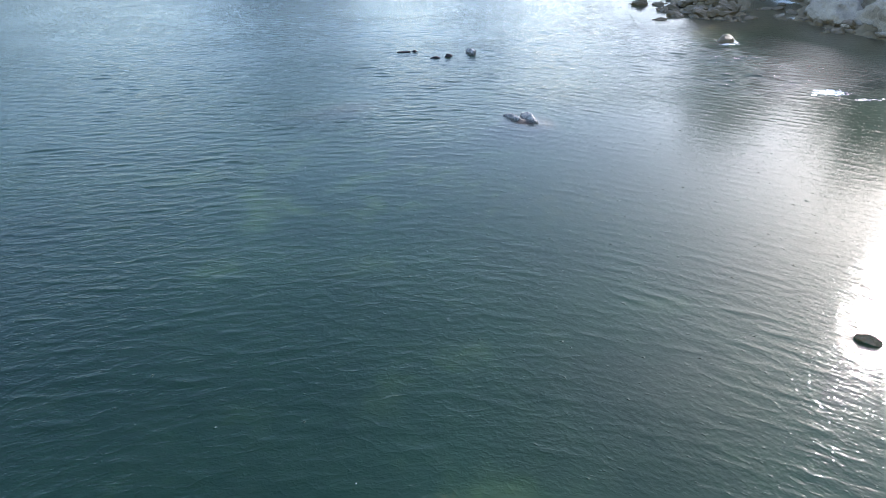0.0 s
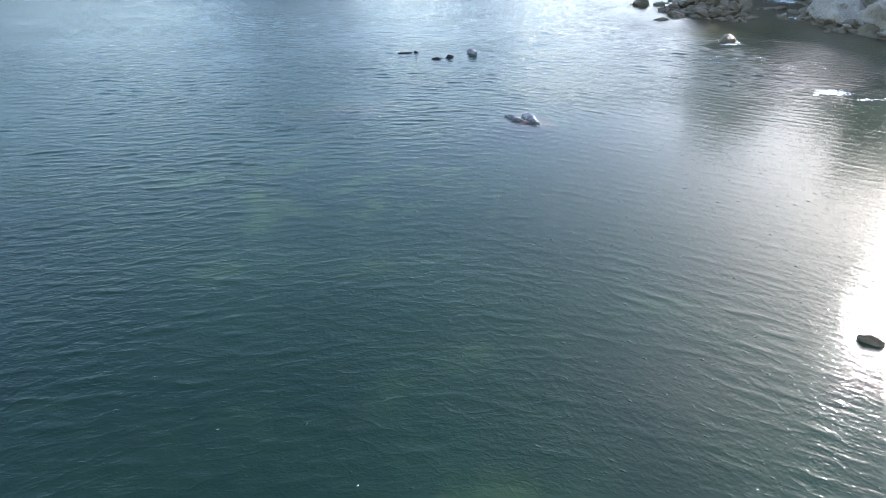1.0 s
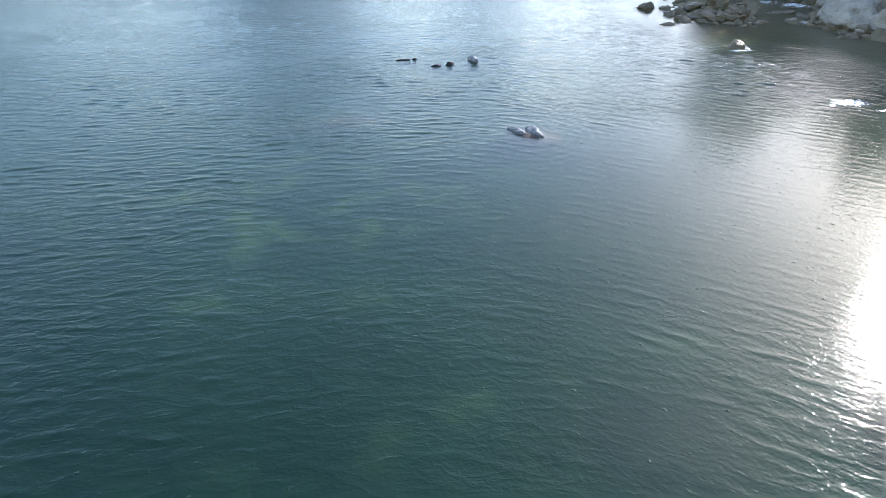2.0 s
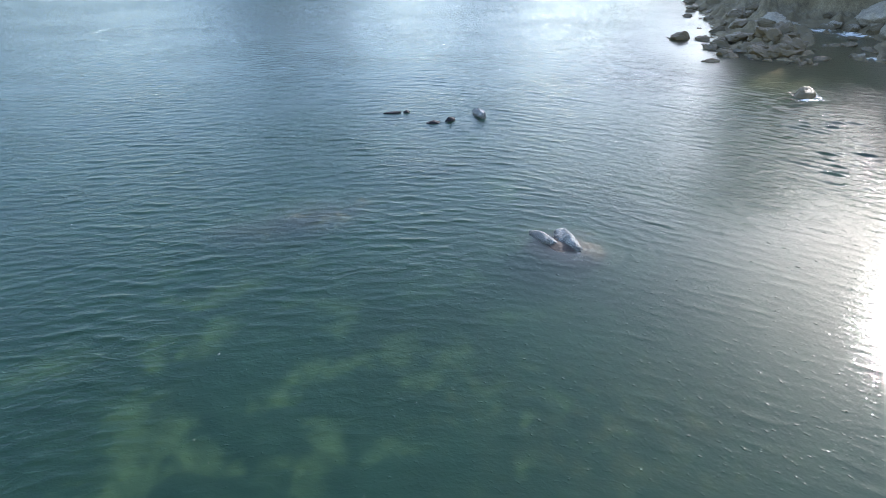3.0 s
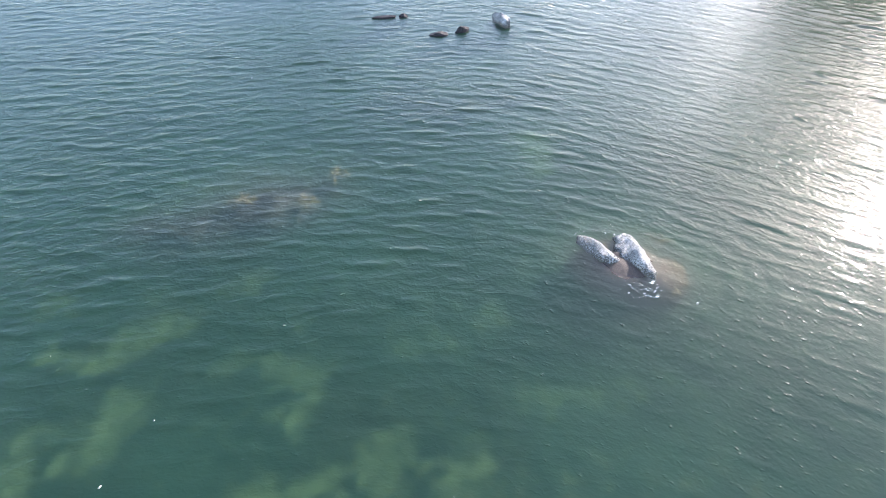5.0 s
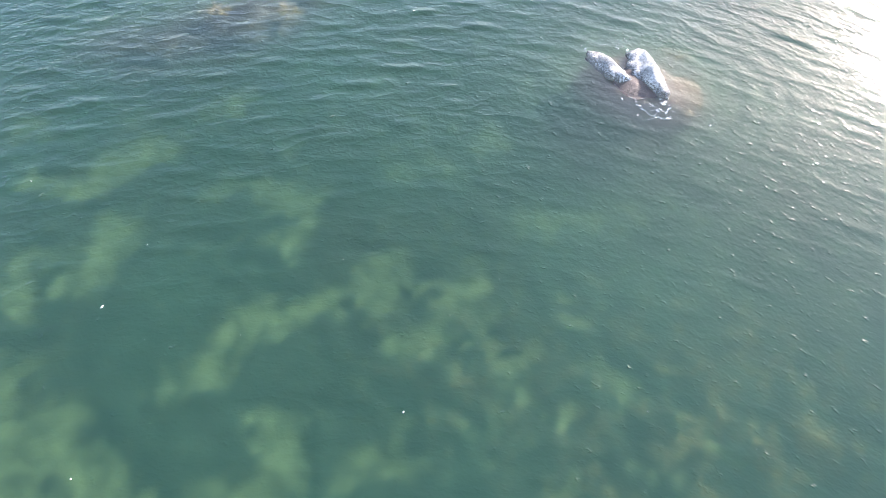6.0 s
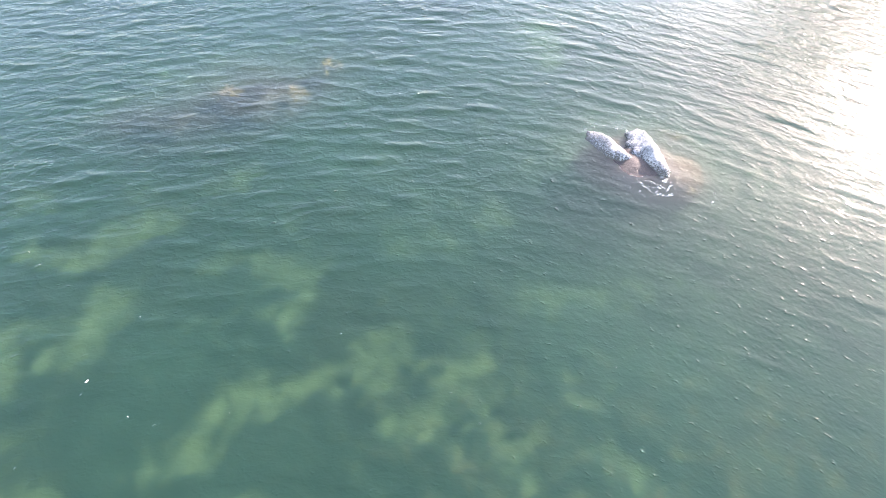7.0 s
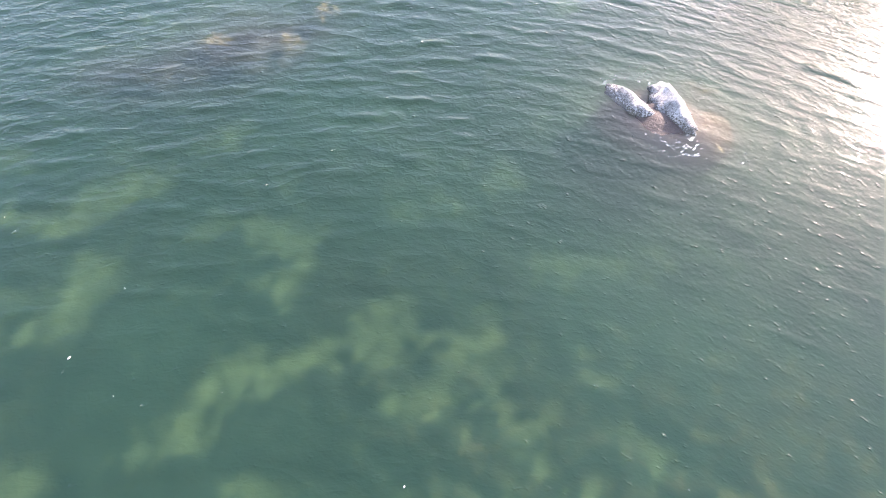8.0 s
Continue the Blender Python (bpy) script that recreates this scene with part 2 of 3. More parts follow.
def sheet(name, xs, ys, height, material, attributes=None):
    gx, gy = np.meshgrid(xs, ys)
    nx, ny = len(xs), len(ys)
    co = np.stack([gx, gy, height], -1).reshape(-1, 3)
    i = (np.arange(ny - 1)[:, None] * nx + np.arange(nx - 1)[None, :]).ravel()
    faces = np.stack([i, i + 1, i + nx + 1, i + nx], 1)
    me = bpy.data.meshes.new(name)
    me.vertices.add(len(co))
    me.vertices.foreach_set("co", co.astype(np.float32).ravel())
    me.loops.add(len(faces) * 4)
    me.loops.foreach_set("vertex_index", faces.astype(np.int32).ravel())
    me.polygons.add(len(faces))
    me.polygons.foreach_set("loop_start", (np.arange(len(faces)) * 4).astype(np.int32))
    me.update(calc_edges=True)
    me.polygons.foreach_set("use_smooth", np.ones(len(faces), bool))
    for key, values in (attributes or {}).items():
        me.attributes.new(key, "FLOAT", "POINT").data.foreach_set("value", values.astype(np.float32).ravel())
    me.materials.append(material)
    return new(name, me)


# shoreline of the headland, walked with the land on its right-hand side
SHORE = [(90, 190), (54, 140), (34, 112), (29, 86), (26.8, 74), (25.0, 66.5), (23.9, 61.8), (24.4, 58.2), (27.0, 56.6), (29.5, 58.5), (31.5, 62), (35.2, 68.5), (37.8, 68), (37.6, 64), (35.2, 60.5), (33.6, 56.4), (34.2, 52), (36.5, 48.5), (41, 43.5), (52, 37), (80, 28), (140, 10)]
OUTER = SHORE + [(3000, -900), (3000, 3000), (1800, 2600)]


def inland(x, y):
    """Signed distance to the shoreline, positive over land."""
    best, inside = np.full(np.shape(x), 1e9), np.zeros(np.shape(x), bool)
    for (ax, ay), (bx, by) in zip(SHORE, SHORE[1:]):
        dx, dy = bx - ax, by - ay
        k = np.clip(((x - ax) * dx + (y - ay) * dy) / (dx * dx + dy * dy), 0, 1)
        best = np.minimum(best, np.hypot(x - ax - k * dx, y - ay - k * dy))
    for (ax, ay), (bx, by) in zip(OUTER, OUTER[1:] + OUTER[:1]):
        crosses = (ay > y) != (by > y)
        if ay != by:
            inside ^= crosses & (x < ax + (y - ay) * (bx - ax) / (by - ay))
    return np.where(inside, best, -best)


# pale sand openings in the sea grass, as strokes: from x, y to x, y, half width, strength
SAND_BANK = [
    (-4.6, 23.9, -4.25, 24.7, 0.30, 1.0), (-4.2, 24.8, -3.4, 25.05, 0.36, 1.0), (-3.4, 25.1, -2.4, 25.4, 0.27, 1.0), (-2.2, 25.5, -1.6, 25.8, 0.2, 0.7),
    (-1.7, 25.8, -1.0, 26.3, 0.30, 0.8), (-1.4, 25.9, -1.3, 25.3, 0.22, 0.75), (0.6, 25.8, -0.2, 24.7, 0.36, 0.8), (-0.2, 24.7, -0.9, 24.4, 0.22, 0.65),
    (0.9, 24.9, 1.3, 24.0, 0.25, 0.65), (-3.0, 22.6, -2.8, 22.0, 0.42, 0.95), (-2.9, 21.9, -4.3, 21.6, 0.28, 0.75), (-3.2, 21.6, -3.2, 20.9, 0.3, 0.7),
    (-1.5, 22.0, -0.8, 22.35, 0.26, 0.7), (-5.3, 21.5, -5.2, 21.3, 0.22, 0.7), (-5.4, 23.5, -4.9, 23.9, 0.2, 0.5),
]
SAND_SIDE = [
    (-8.6, 23.5, -7.9, 22.3, 0.70, 0.88), (-7.9, 22.4, -7.0, 22.9, 0.36, 0.85), (-7.2, 22.2, -5.9, 21.7, 0.36, 0.85), (-7.9, 22.0, -7.8, 20.8, 0.7, 0.9),
    (-7.2, 26.8, -7.7, 26.0, 0.52, 0.9), (-9.1, 26.0, -8.8, 25.3, 0.45, 0.9), (-6.6, 29.5, -7.2, 29.3, 0.32, 0.7), (-7.3, 29.2, -8.3, 28.2, 0.35, 0.85),
    (-9.6, 28.2, -8.4, 28.3, 0.28, 0.7), (-10.6, 29.9, -10.0, 29.9, 0.3, 0.5), (-12.5, 24.8, -11.5, 25.4, 0.6, 0.7), (-14.2, 20.3, -13.2, 20.8, 0.5, 0.5),
    (-16.5, 22.4, -15.5, 22.4, 0.5, 0.45), (-7.7, 30.2, -7.3, 30.3, 0.3, 0.4),
]
SAND_FAR = [
    (-5.8, 30.6, -5.1, 30.8, 0.32, 0.51), (-5.4, 28.1, -4.5, 28.2, 0.26, 0.51), (-4.2, 28.1, -2.8, 27.9, 0.26, 0.64), (-3.1, 27.7, -3.4, 26.6, 0.32, 0.72),
    (2.0, 27.3, 3.6, 27.5, 0.36, 0.5), (1.2, 29.6, 1.4, 29.7, 0.26, 0.5), (-1.3, 29.3, 0.5, 29.0, 0.3, 0.35), (2.9, 37.3, 3.3, 35.9, 0.5, 0.8),
    (4.5, 27.8, 4.7, 27.8, 0.26, 0.4), (-0.9, 28.8, -0.5, 28.7, 0.3, 0.35),
]
SAND_SOUTH = [
    (-1.9, 11.3, -1.3, 12.1, 0.40, 0.6), (0.2, 13.0, 1.2, 13.2, 0.42, 0.6), (0.5, 8.3, 1.7, 8.2, 0.5, 0.85), (-6.0, 11.2, -5.2, 11.2, 0.4, 0.45),
    (-12.6, 11.7, -11.6, 11.7, 0.42, 0.55), (-13.6, 13.5, -12.8, 13.7, 0.4, 0.4), (-8.8, 17.3, -8.0, 17.5, 0.45, 0.5), (7.2, 15.0, 8.0, 15.2, 0.36, 0.4),
    (-3.2, 17.5, -2.3, 17.7, 0.45, 0.45), (5.8, 10.5, 6.3, 10.7, 0.36, 0.5), (4.2, 9.2, 4.6, 9.4, 0.32, 0.5),
]


def sand_cover(x, y):
    wob_x = (fbm(x * 0.9, y * 0.9, 3, 5) - 0.5) * 1.3 + (fbm(x * 3.1, y * 3.1, 13, 4) - 0.5) * 0.45
    wob_y = (fbm(x * 0.9, y * 0.9, 9, 5) - 0.5) * 1.1 + (fbm(x * 3.1, y * 3.1, 19, 4) - 0.5) * 0.40
    px, py = x + wob_x, y + wob_y
    sand = np.zeros(x.shape)
    for ax, ay, bx, by, width, strength in SAND_BANK + SAND_SIDE + SAND_FAR + SAND_SOUTH:
        dx, dy = bx - ax, by - ay
        k = np.clip(((px - ax) * dx + (py - ay) * dy) / (dx * dx + dy * dy), 0, 1)
        r = np.hypot(px - ax - k * dx, py - ay - k * dy) / (1.12 * width)
        sand = np.maximum(sand, strength * np.exp(-0.7 * r ** 2.6))
    mottle = np.clip((fbm(x * 1.6, y * 1.6, 61, 5) - 0.53) * 6, 0, 1)
    field = np.exp(-(((x - 3.2) / 3.6) ** 2 + ((y - 22.6) / 2.6) ** 2)) + 0.7 * np.exp(-(((x - 0.3) / 1.6) ** 2 + ((y - 25.2) / 1.5) ** 2))
    sand = np.maximum(sand, np.clip(field, 0, 1) * mottle * 0.95)
    faint = np.clip((fbm(x * 0.55, y * 0.55, 67, 4) - 0.55) * 4, 0, 1) * 0.26
    sand = np.maximum(sand, faint)
    return np.clip(sand * 0.92 + (fbm(x * 1.9, y * 1.9, 71, 5) - 0.5) * 1.3 * np.sqrt(sand), 0, 1)


def dark_cover(x, y):
    """Purple-brown weed on the shoals and round the reef rock."""
    total = np.zeros(x.shape)
    for cx, cy, a, b, turn in [(4.2, 29.7, 2.0, 1.3, 10), (-5.6, 33.3, 3.4, 1.5, 24), (-8.0, 32.3, 2.6, 1.2, 10), (6.0, 11.3, 3.4, 2.6, 20), (0.4, 39.6, 3.4, 0.9, 5)]:
        c, s = math.cos(radians(turn)), math.sin(radians(turn))
        r = (((x - cx) * c + (y - cy) * s) / a) ** 2 + (((y - cy) * c - (x - cx) * s) / b) ** 2
        total = np.maximum(total, np.exp(-r ** 1.4))
    return np.clip(total + (fbm(x * 0.9, y * 0.9, 77, 4) - 0.5) * 1.1 * np.sqrt(total), 0, 1)


def weed_cover(x, y):
    """Brown weed beds on the bottom."""
    wide = np.exp(-(((x - 5.8) / 3.6) ** 2 + ((y - 22.3) / 3.2) ** 2)) + 0.5 * np.exp(-(((x - 0.2) / 1.4) ** 2 + ((y - 24.2) / 1.2) ** 2))
    return np.clip(wide * np.clip((fbm(x * 1.3, y * 1.3, 133, 4) - 0.42) * 6, 0, 1), 0, 1) * 0.9


def ground_height(x, y, sand):
    """Height of the bed and the headland, and how much of it is rock."""
    d = inland(x, y) + (fbm(x * 0.35, y * 0.35, 21) - 0.5) * 2.2
    deep = -1.30 - 0.9 * np.clip((y - 40) / 30, 0, 1) - 0.9 * np.clip((-x - 9) / 8, 0, 1) * np.clip((24 - y) / 6, 0, 1) - 0.9 * np.clip((17 - y) / 6, 0, 1) * np.clip((3 - x) / 8, 0, 1)
    bed = deep + 0.28 * (1 - sand) * fbm(x * 1.7, y * 1.7, 5) + 0.25 * (fbm(x * 0.2, y * 0.2, 8) - 0.5)
    bed = bed + 0.6 * np.exp(-((x - 4.5) / 2.3) ** 2 - ((y - 30.3) / 2.0) ** 2) + 0.12 * np.exp(-((x + 6.3) / 3.2) ** 2 - ((y - 33.2) / 1.8) ** 2)
    bed = bed + 0.5 * np.exp(-((x - 6.2) / 2.6) ** 2 - ((y - 10.4) / 2.2) ** 2)
    rise = np.clip(d, 0, 60)
    hill = 4.0 + 15.0 * np.exp(-((x - 54) / 9.0) ** 2 - ((y - 66) / 10.0) ** 2) + 17.0 * np.exp(-((x - 43) / 7.5) ** 2 - ((y - 86) / 13.0) ** 2)
    land = -0.1 + 0.55 * (1 - np.exp(-rise / 1.5)) + 0.9 * np.clip(rise / 9, 0, 1) + hill * (0.62 + 0.7 * fbm(x * 0.3, y * 0.3, 93, 5)) * np.clip((rise - 4.0) / 6, 0, 1)
    rough = 1.7 * np.abs(fbm(x * 0.45, y * 0.45, 31, 5) - 0.5) * 2 + 0.9 * fbm(x * 1.3, y * 1.3, 37, 4)
    land = land + (rough - 0.8) * np.clip(rise / 1.5, 0, 1.0)
    k = np.clip((d + 11.0) / 11.0, 0, 1)
    k = k * k * (3 - 2 * k)
    return np.where(d > 0, land, bed * (1 - k) - 0.12 * k) + far_hills(x, y), np.clip((d + 12.0) / 6.0, 0, 1)


def far_hills(x, y):
    """The wooded coast across the bay, a few hundred metres off, with valleys between its hills."""
    off, way = np.hypot(x, y), np.degrees(np.arctan2(x, np.maximum(y, 1e-3)))
    crest = 14 + 50 * np.exp(-((way + 14) / 7.0) ** 2) + 26 * np.exp(-((way - 4) / 4.0) ** 2) + 34 * np.exp(-((way + 42) / 9.0) ** 2) + 32 * np.exp(-((way - 20) / 6.0) ** 2)
    crest = crest * (0.75 + 0.5 * fbm(way * 0.35, off * 0.004, 97, 4))
    return crest * np.clip((off - 300) / 60, 0, 1) * (y > 20) * np.clip((32 - way) / 6, 0, 1)


def ground_sheet():
    xs, ys = graded(-16, 46, 0.17, 2500, 1.12), graded(4, 80, 0.17, 2500, 1.12)
    x, y = np.meshgrid(xs, ys)
    dark = dark_cover(x, y)
    sand = sand_cover(x, y) * (1 - np.clip(1.6 * dark - 0.1, 0, 1))
    height, cover = ground_height(x, y, sand)
    ob = sheet("ground", xs, ys, height, GROUND, {"sand": sand, "land": cover, "weed": weed_cover(x, y), "dark": dark, "wood": np.clip((np.hypot(x, y) - 290) / 20, 0, 1)})
    return tagged(ob, "green sea bed with pale sand patches, rising to a rocky headland and wooded far hills", "ground", kind="structure")


# rocks that stand up from the bed: x, y, half length, half width, turn, depth of the top
MOUNDS = [(4.75, 30.8, 1.9, 1.45, -20, 0.02), (4.4, 29.9, 1.6, 1.1, 15, 0.6), (-5.6, 33.4, 3.8, 2.0, 24, 0.34), (-8.0, 32.4, 2.2, 1.2, 10, 0.45)]


def water_sheet():
    xs, ys = graded(-15, 20, 0.085, 2500, 1.011), graded(12, 44, 0.072, 2500, 1.0052)
    x, y = np.meshgrid(xs, ys)
    step = np.maximum(0.75 * np.gradient(xs)[None, :], np.gradient(ys)[:, None])
    rng = np.random.RandomState(7)
    bent = y + 0.2 * np.clip(x, -60, 60) + 0.35 * np.sqrt((np.clip(x, -60, 60) - 3) ** 2 + 25)   # crests bow towards the beach

    def waves(count, shortest, longest, power, spread, steep=0.0):
        """Sum of sine waves of equal slope, with those too short for the sheet faded out."""
        total, size = np.zeros(x.shape), 0.0
        for k in range(count):
            length = shortest * (longest / shortest) ** ((k / (count - 1.0)) ** power)
            way, turn = radians(89 + rng.normal(0, spread)), 2 * math.pi / length
            keep = np.clip((length / step - 2.2) / 1.6, 0, 1)
            phase = turn * (x * math.cos(way) + bent * math.sin(way)) + rng.uniform(0, 6.28)
            total += keep / turn * (np.sin(phase) + steep * keep * np.sin(2 * phase))   # lean towards the far side
            size += 0.5 / turn ** 2
        return total, math.sqrt(size)

    ripples, size = waves(44, 0.22, 0.50, 1.4, 32)
    z = ripples * 0.034 * math.sqrt(2 / 44)
    swell, size = waves(52, 0.40, 0.92, 1.2, 13, 0.42)
    swell = swell / size
    z += 0.0066 * (np.exp(np.clip(0.6 * swell, -2, 1.8)) - 1.2)   # narrow crests between smooth troughs
    gusts = (0.55 + 0.9 * fbm(x * 0.09, y * 0.13, 51, 3)) * (0.80 + 0.45 * np.clip((y - 22) / 15, 0, 1))
    lee = np.clip((x + 1.5) / 6, 0, 1) * np.clip((36 + 0.2 * np.clip(x - 8, 0, 20) - y) / 7, 0, 1) * np.clip((y - 10) / 9, 0.62, 1)   # smoother water on the sunward side of the bay
    wind = 1.32 - 1.04 * lee * lee * (3 - 2 * lee) - 0.35 * np.clip((y - 40) / 20, 0, 1)
    wind *= 0.42 + 0.58 * np.maximum(np.clip((-6.5 - x) / 3.5, 0, 1.0), np.maximum(np.clip((y - 23) / 9, 0, 1), np.clip((20 - y) / 4, 0, 0.8)))   # a smooth lane crosses the bay
    calm = np.clip((-inland(x, y) - 1) / 7, 0.45, 1)
    chop = np.exp(-((x - 21.5) / 5.0) ** 2 - ((y - 41) / 9) ** 2)   # short steep waves off the headland, clear of fine ripples
    z *= gusts * calm * (0.14 + 0.62 * wind) * (1 + 2.2 * chop - 0.34 * np.exp(-((x - 7) / 6) ** 2 - ((y - 39) / 6) ** 2) + 0.4 * np.clip((-6.5 - x) / 3, 0, 1) * np.clip((y - 21) / 3, 0, 1) * np.clip((36 - y) / 6, 0, 1))
    ring = np.hypot(x - 4.6, y - 30.8)
    z += 0.008 * fbm(x * 0.8, y * 0.8, 83, 2) ** 2 * np.sin(11.5 * ring + 3 * fbm(x * 0.6, y * 0.6, 87, 2)) * np.clip((ring - 1.6) / 0.8, 0, 1) * np.exp(-np.clip(ring - 2.2, 0, 99) / 2.2)
    deep = -ground_height(x, y, np.full(x.shape, 0.5))[0]
    for cx, cy, a, b, way, top in MOUNDS:
        c, s = math.cos(radians(way)), math.sin(radians(way))
        dx, dy = x - cx, y - cy
        r = ((dx * c + dy * s) / a) ** 2 + ((dy * c - dx * s) / b) ** 2
        deep = np.minimum(deep, top + 0.6 * r)
    clear = 1 - 0.5 * np.clip((inland(x, y) + 12) / 8, 0, 1)
    ob = sheet("water", xs, ys, z, WATER, {"murk": clear - clear * np.exp(-np.clip(deep, 0.02, 9) / (0.99 + 0.2 * np.clip((19 - y) / 8, 0, 1))), "crest": bent, "silt": np.clip(1.25 - deep / 2.1, 0.05, 1), "wind": wind * calm, "fine": 1 - 0.75 * chop})
    ob.visible_shadow = False
    return tagged(ob, "rippled green-blue sea water with sun glitter", "water", kind="structure")


ground_sheet()
water_sheet()


# ---- builders ----
def mesh_of(name, bm, material):
    me = bpy.data.meshes.new(name)
    bm.to_mesh(me)
    bm.free()
    me.materials.append(material)
    return me


def part(name, bm, material, parent, label=""):
    ob = new(name, mesh_of(name, bm, material))
    ob.parent = parent
    return tagged(ob, label) if label else ob


def empty(name, m):
    ob = new(name)
    ob.empty_display_size = 0.2
    ob.matrix_world = m
    return ob


def rock_bm(seed, size, level=4, rough=0.28, facets=7, flat=0.25, centre=(0, 0, 0), turn=0.0):
    """A worn, faceted rock: a sphere cut by planes, roughened at three sizes and squashed below."""
    rng = random.Random(seed)
    bm = bmesh.new()
    bmesh.ops.create_icosphere(bm, subdivisions=level, radius=1.0)
    off = Vector((seed * 3.7, seed * 1.9, seed * 5.3))
    planes = []
    for _ in range(facets):
        v = Vector((rng.uniform(-1, 1), rng.uniform(-1, 1), rng.uniform(-0.3, 1))).normalized()
        planes.append((v, rng.uniform(0.62, 0.9)))
    for v in bm.verts:
        p = v.co.copy()
        for nrm, d in planes:
            over = p.dot(nrm) - d
            if over > 0:
                p -= nrm * over * 0.93
        n1 = noise.fractal(p * 1.3 + off, 1.0, 2.0, 3)
        n2 = noise.ridged_multi_fractal(p * 2.6 + off, 0.9, 2.1, 4, 1.0, 2.0)
        n3 = noise.noise(p * 9.0 + off)
        p *= 1 + rough * (0.55 * n1 + 0.22 * (n2 - 1.0) + 0.08 * n3)
        if p.z < -flat:
            p.z = -flat + (p.z + flat) * 0.5
        v.co = Vector((p.x * size[0], p.y * size[1], p.z * size[2]))
    bmesh.ops.rotate(bm, verts=bm.verts, cent=(0, 0, 0), matrix=Matrix.Rotation(radians(turn), 3, "Z"))
    bmesh.ops.translate(bm, verts=bm.verts, vec=centre)
    for f in bm.faces:
        f.smooth = True
    for e in bm.edges:
        if len(e.link_faces) == 2 and e.calc_face_angle(0) > radians(28):
            e.smooth = False
    return bm


def seal_standin_bm(seed, length, width, height, centre, turn):
    """A smooth stand-in for a resting seal: long, broken by flat faces, broadest before its middle and tapering to both
    ends.
    """
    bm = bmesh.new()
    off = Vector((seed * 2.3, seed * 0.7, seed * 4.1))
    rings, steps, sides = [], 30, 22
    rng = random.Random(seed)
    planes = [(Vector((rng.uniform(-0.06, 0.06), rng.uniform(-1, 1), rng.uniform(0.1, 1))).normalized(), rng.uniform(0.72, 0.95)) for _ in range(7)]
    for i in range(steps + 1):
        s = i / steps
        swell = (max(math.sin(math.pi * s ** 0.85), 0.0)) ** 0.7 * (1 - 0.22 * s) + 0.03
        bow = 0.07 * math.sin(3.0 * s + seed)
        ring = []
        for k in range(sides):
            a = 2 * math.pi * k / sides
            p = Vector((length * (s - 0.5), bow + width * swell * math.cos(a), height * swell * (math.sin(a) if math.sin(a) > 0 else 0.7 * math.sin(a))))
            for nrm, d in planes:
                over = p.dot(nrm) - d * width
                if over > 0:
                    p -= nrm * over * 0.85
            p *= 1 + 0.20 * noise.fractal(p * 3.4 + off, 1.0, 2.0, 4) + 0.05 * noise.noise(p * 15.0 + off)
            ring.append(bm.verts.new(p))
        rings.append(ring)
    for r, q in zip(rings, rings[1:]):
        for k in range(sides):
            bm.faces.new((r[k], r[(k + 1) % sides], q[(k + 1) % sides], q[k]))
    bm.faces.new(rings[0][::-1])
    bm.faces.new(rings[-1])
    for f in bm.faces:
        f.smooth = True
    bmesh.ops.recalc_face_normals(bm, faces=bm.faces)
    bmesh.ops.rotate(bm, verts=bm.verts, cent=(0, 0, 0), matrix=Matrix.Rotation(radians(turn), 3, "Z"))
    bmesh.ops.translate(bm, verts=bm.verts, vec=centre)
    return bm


def rooted(bm, depth):
    """Draws a rock's underside down to the bed, a little wider towards its foot."""
    low = min(v.co.z for v in bm.verts)
    for v in bm.verts:
        if v.co.z < 0:
            k = v.co.z / low
            v.co = Vector((v.co.x * (1 + 0.5 * k), v.co.y * (1 + 0.5 * k), -depth * k))
    return bm


def frond_bm(rng, length, width, lift, lean):
    """One seaweed blade: a tapering, wavy strip with a thickened midrib."""
    bm = bmesh.new()
    rows, steps = [], 9
    bend, ph = rng.uniform(-0.9, 0.9), rng.uniform(0, 6.28)
    x = y = 0.0
    a = lean
    for k in range(steps + 1):
        s = k / steps
        w = width * (0.35 + 1.2 * s) * (1 - s ** 4) + 0.006
        zc = lift * math.sin(s * math.pi * 0.8) + 0.02 * math.sin(7 * s + ph)
        nx, ny = -math.sin(a), math.cos(a)
        curl = 0.35 * w * math.sin(11 * s + ph)
        rows.append([bm.verts.new((x + nx * w, y + ny * w, zc + curl)), bm.verts.new((x, y, zc + 0.012)),
                     bm.verts.new((x - nx * w, y - ny * w, zc - curl)), bm.verts.new((x, y, zc - 0.008))])
        x += math.cos(a) * length / steps
        y += math.sin(a) * length / steps
        a += bend / steps + rng.uniform(-0.12, 0.12)
    for r, q in zip(rows, rows[1:]):
        for k in range(4):
            bm.faces.new((r[k], r[(k + 1) % 4], q[(k + 1) % 4], q[k]))
    for f in bm.faces:
        f.smooth = True
    return bm


def kelp_clump(seed, place, count, length, material, label, group="seaweed clumps", lift=0.12, spread=(0, 360)):
    rng = random.Random(seed)
    clump = empty("seaweed_clump", pose(*place))
    base = rock_bm(seed + 900, (0.10, 0.10, 0.07), 2, 0.3, 4)
    part("holdfast", base, KELP_DARK, clump, "dark knotted holdfast")
    for _ in range(count):
        lean = radians(rng.uniform(*spread))
        ob = part("frond", frond_bm(rng, length * rng.uniform(0.6, 1.25), rng.uniform(0.03, 0.07), lift * rng.uniform(0.4, 1.4), lean), material, clump)
        ob.location = (rng.uniform(-0.15, 0.15), rng.uniform(-0.15, 0.15), rng.uniform(0, 0.05))
    return tagged(clump, label, "seaweed", group=group)


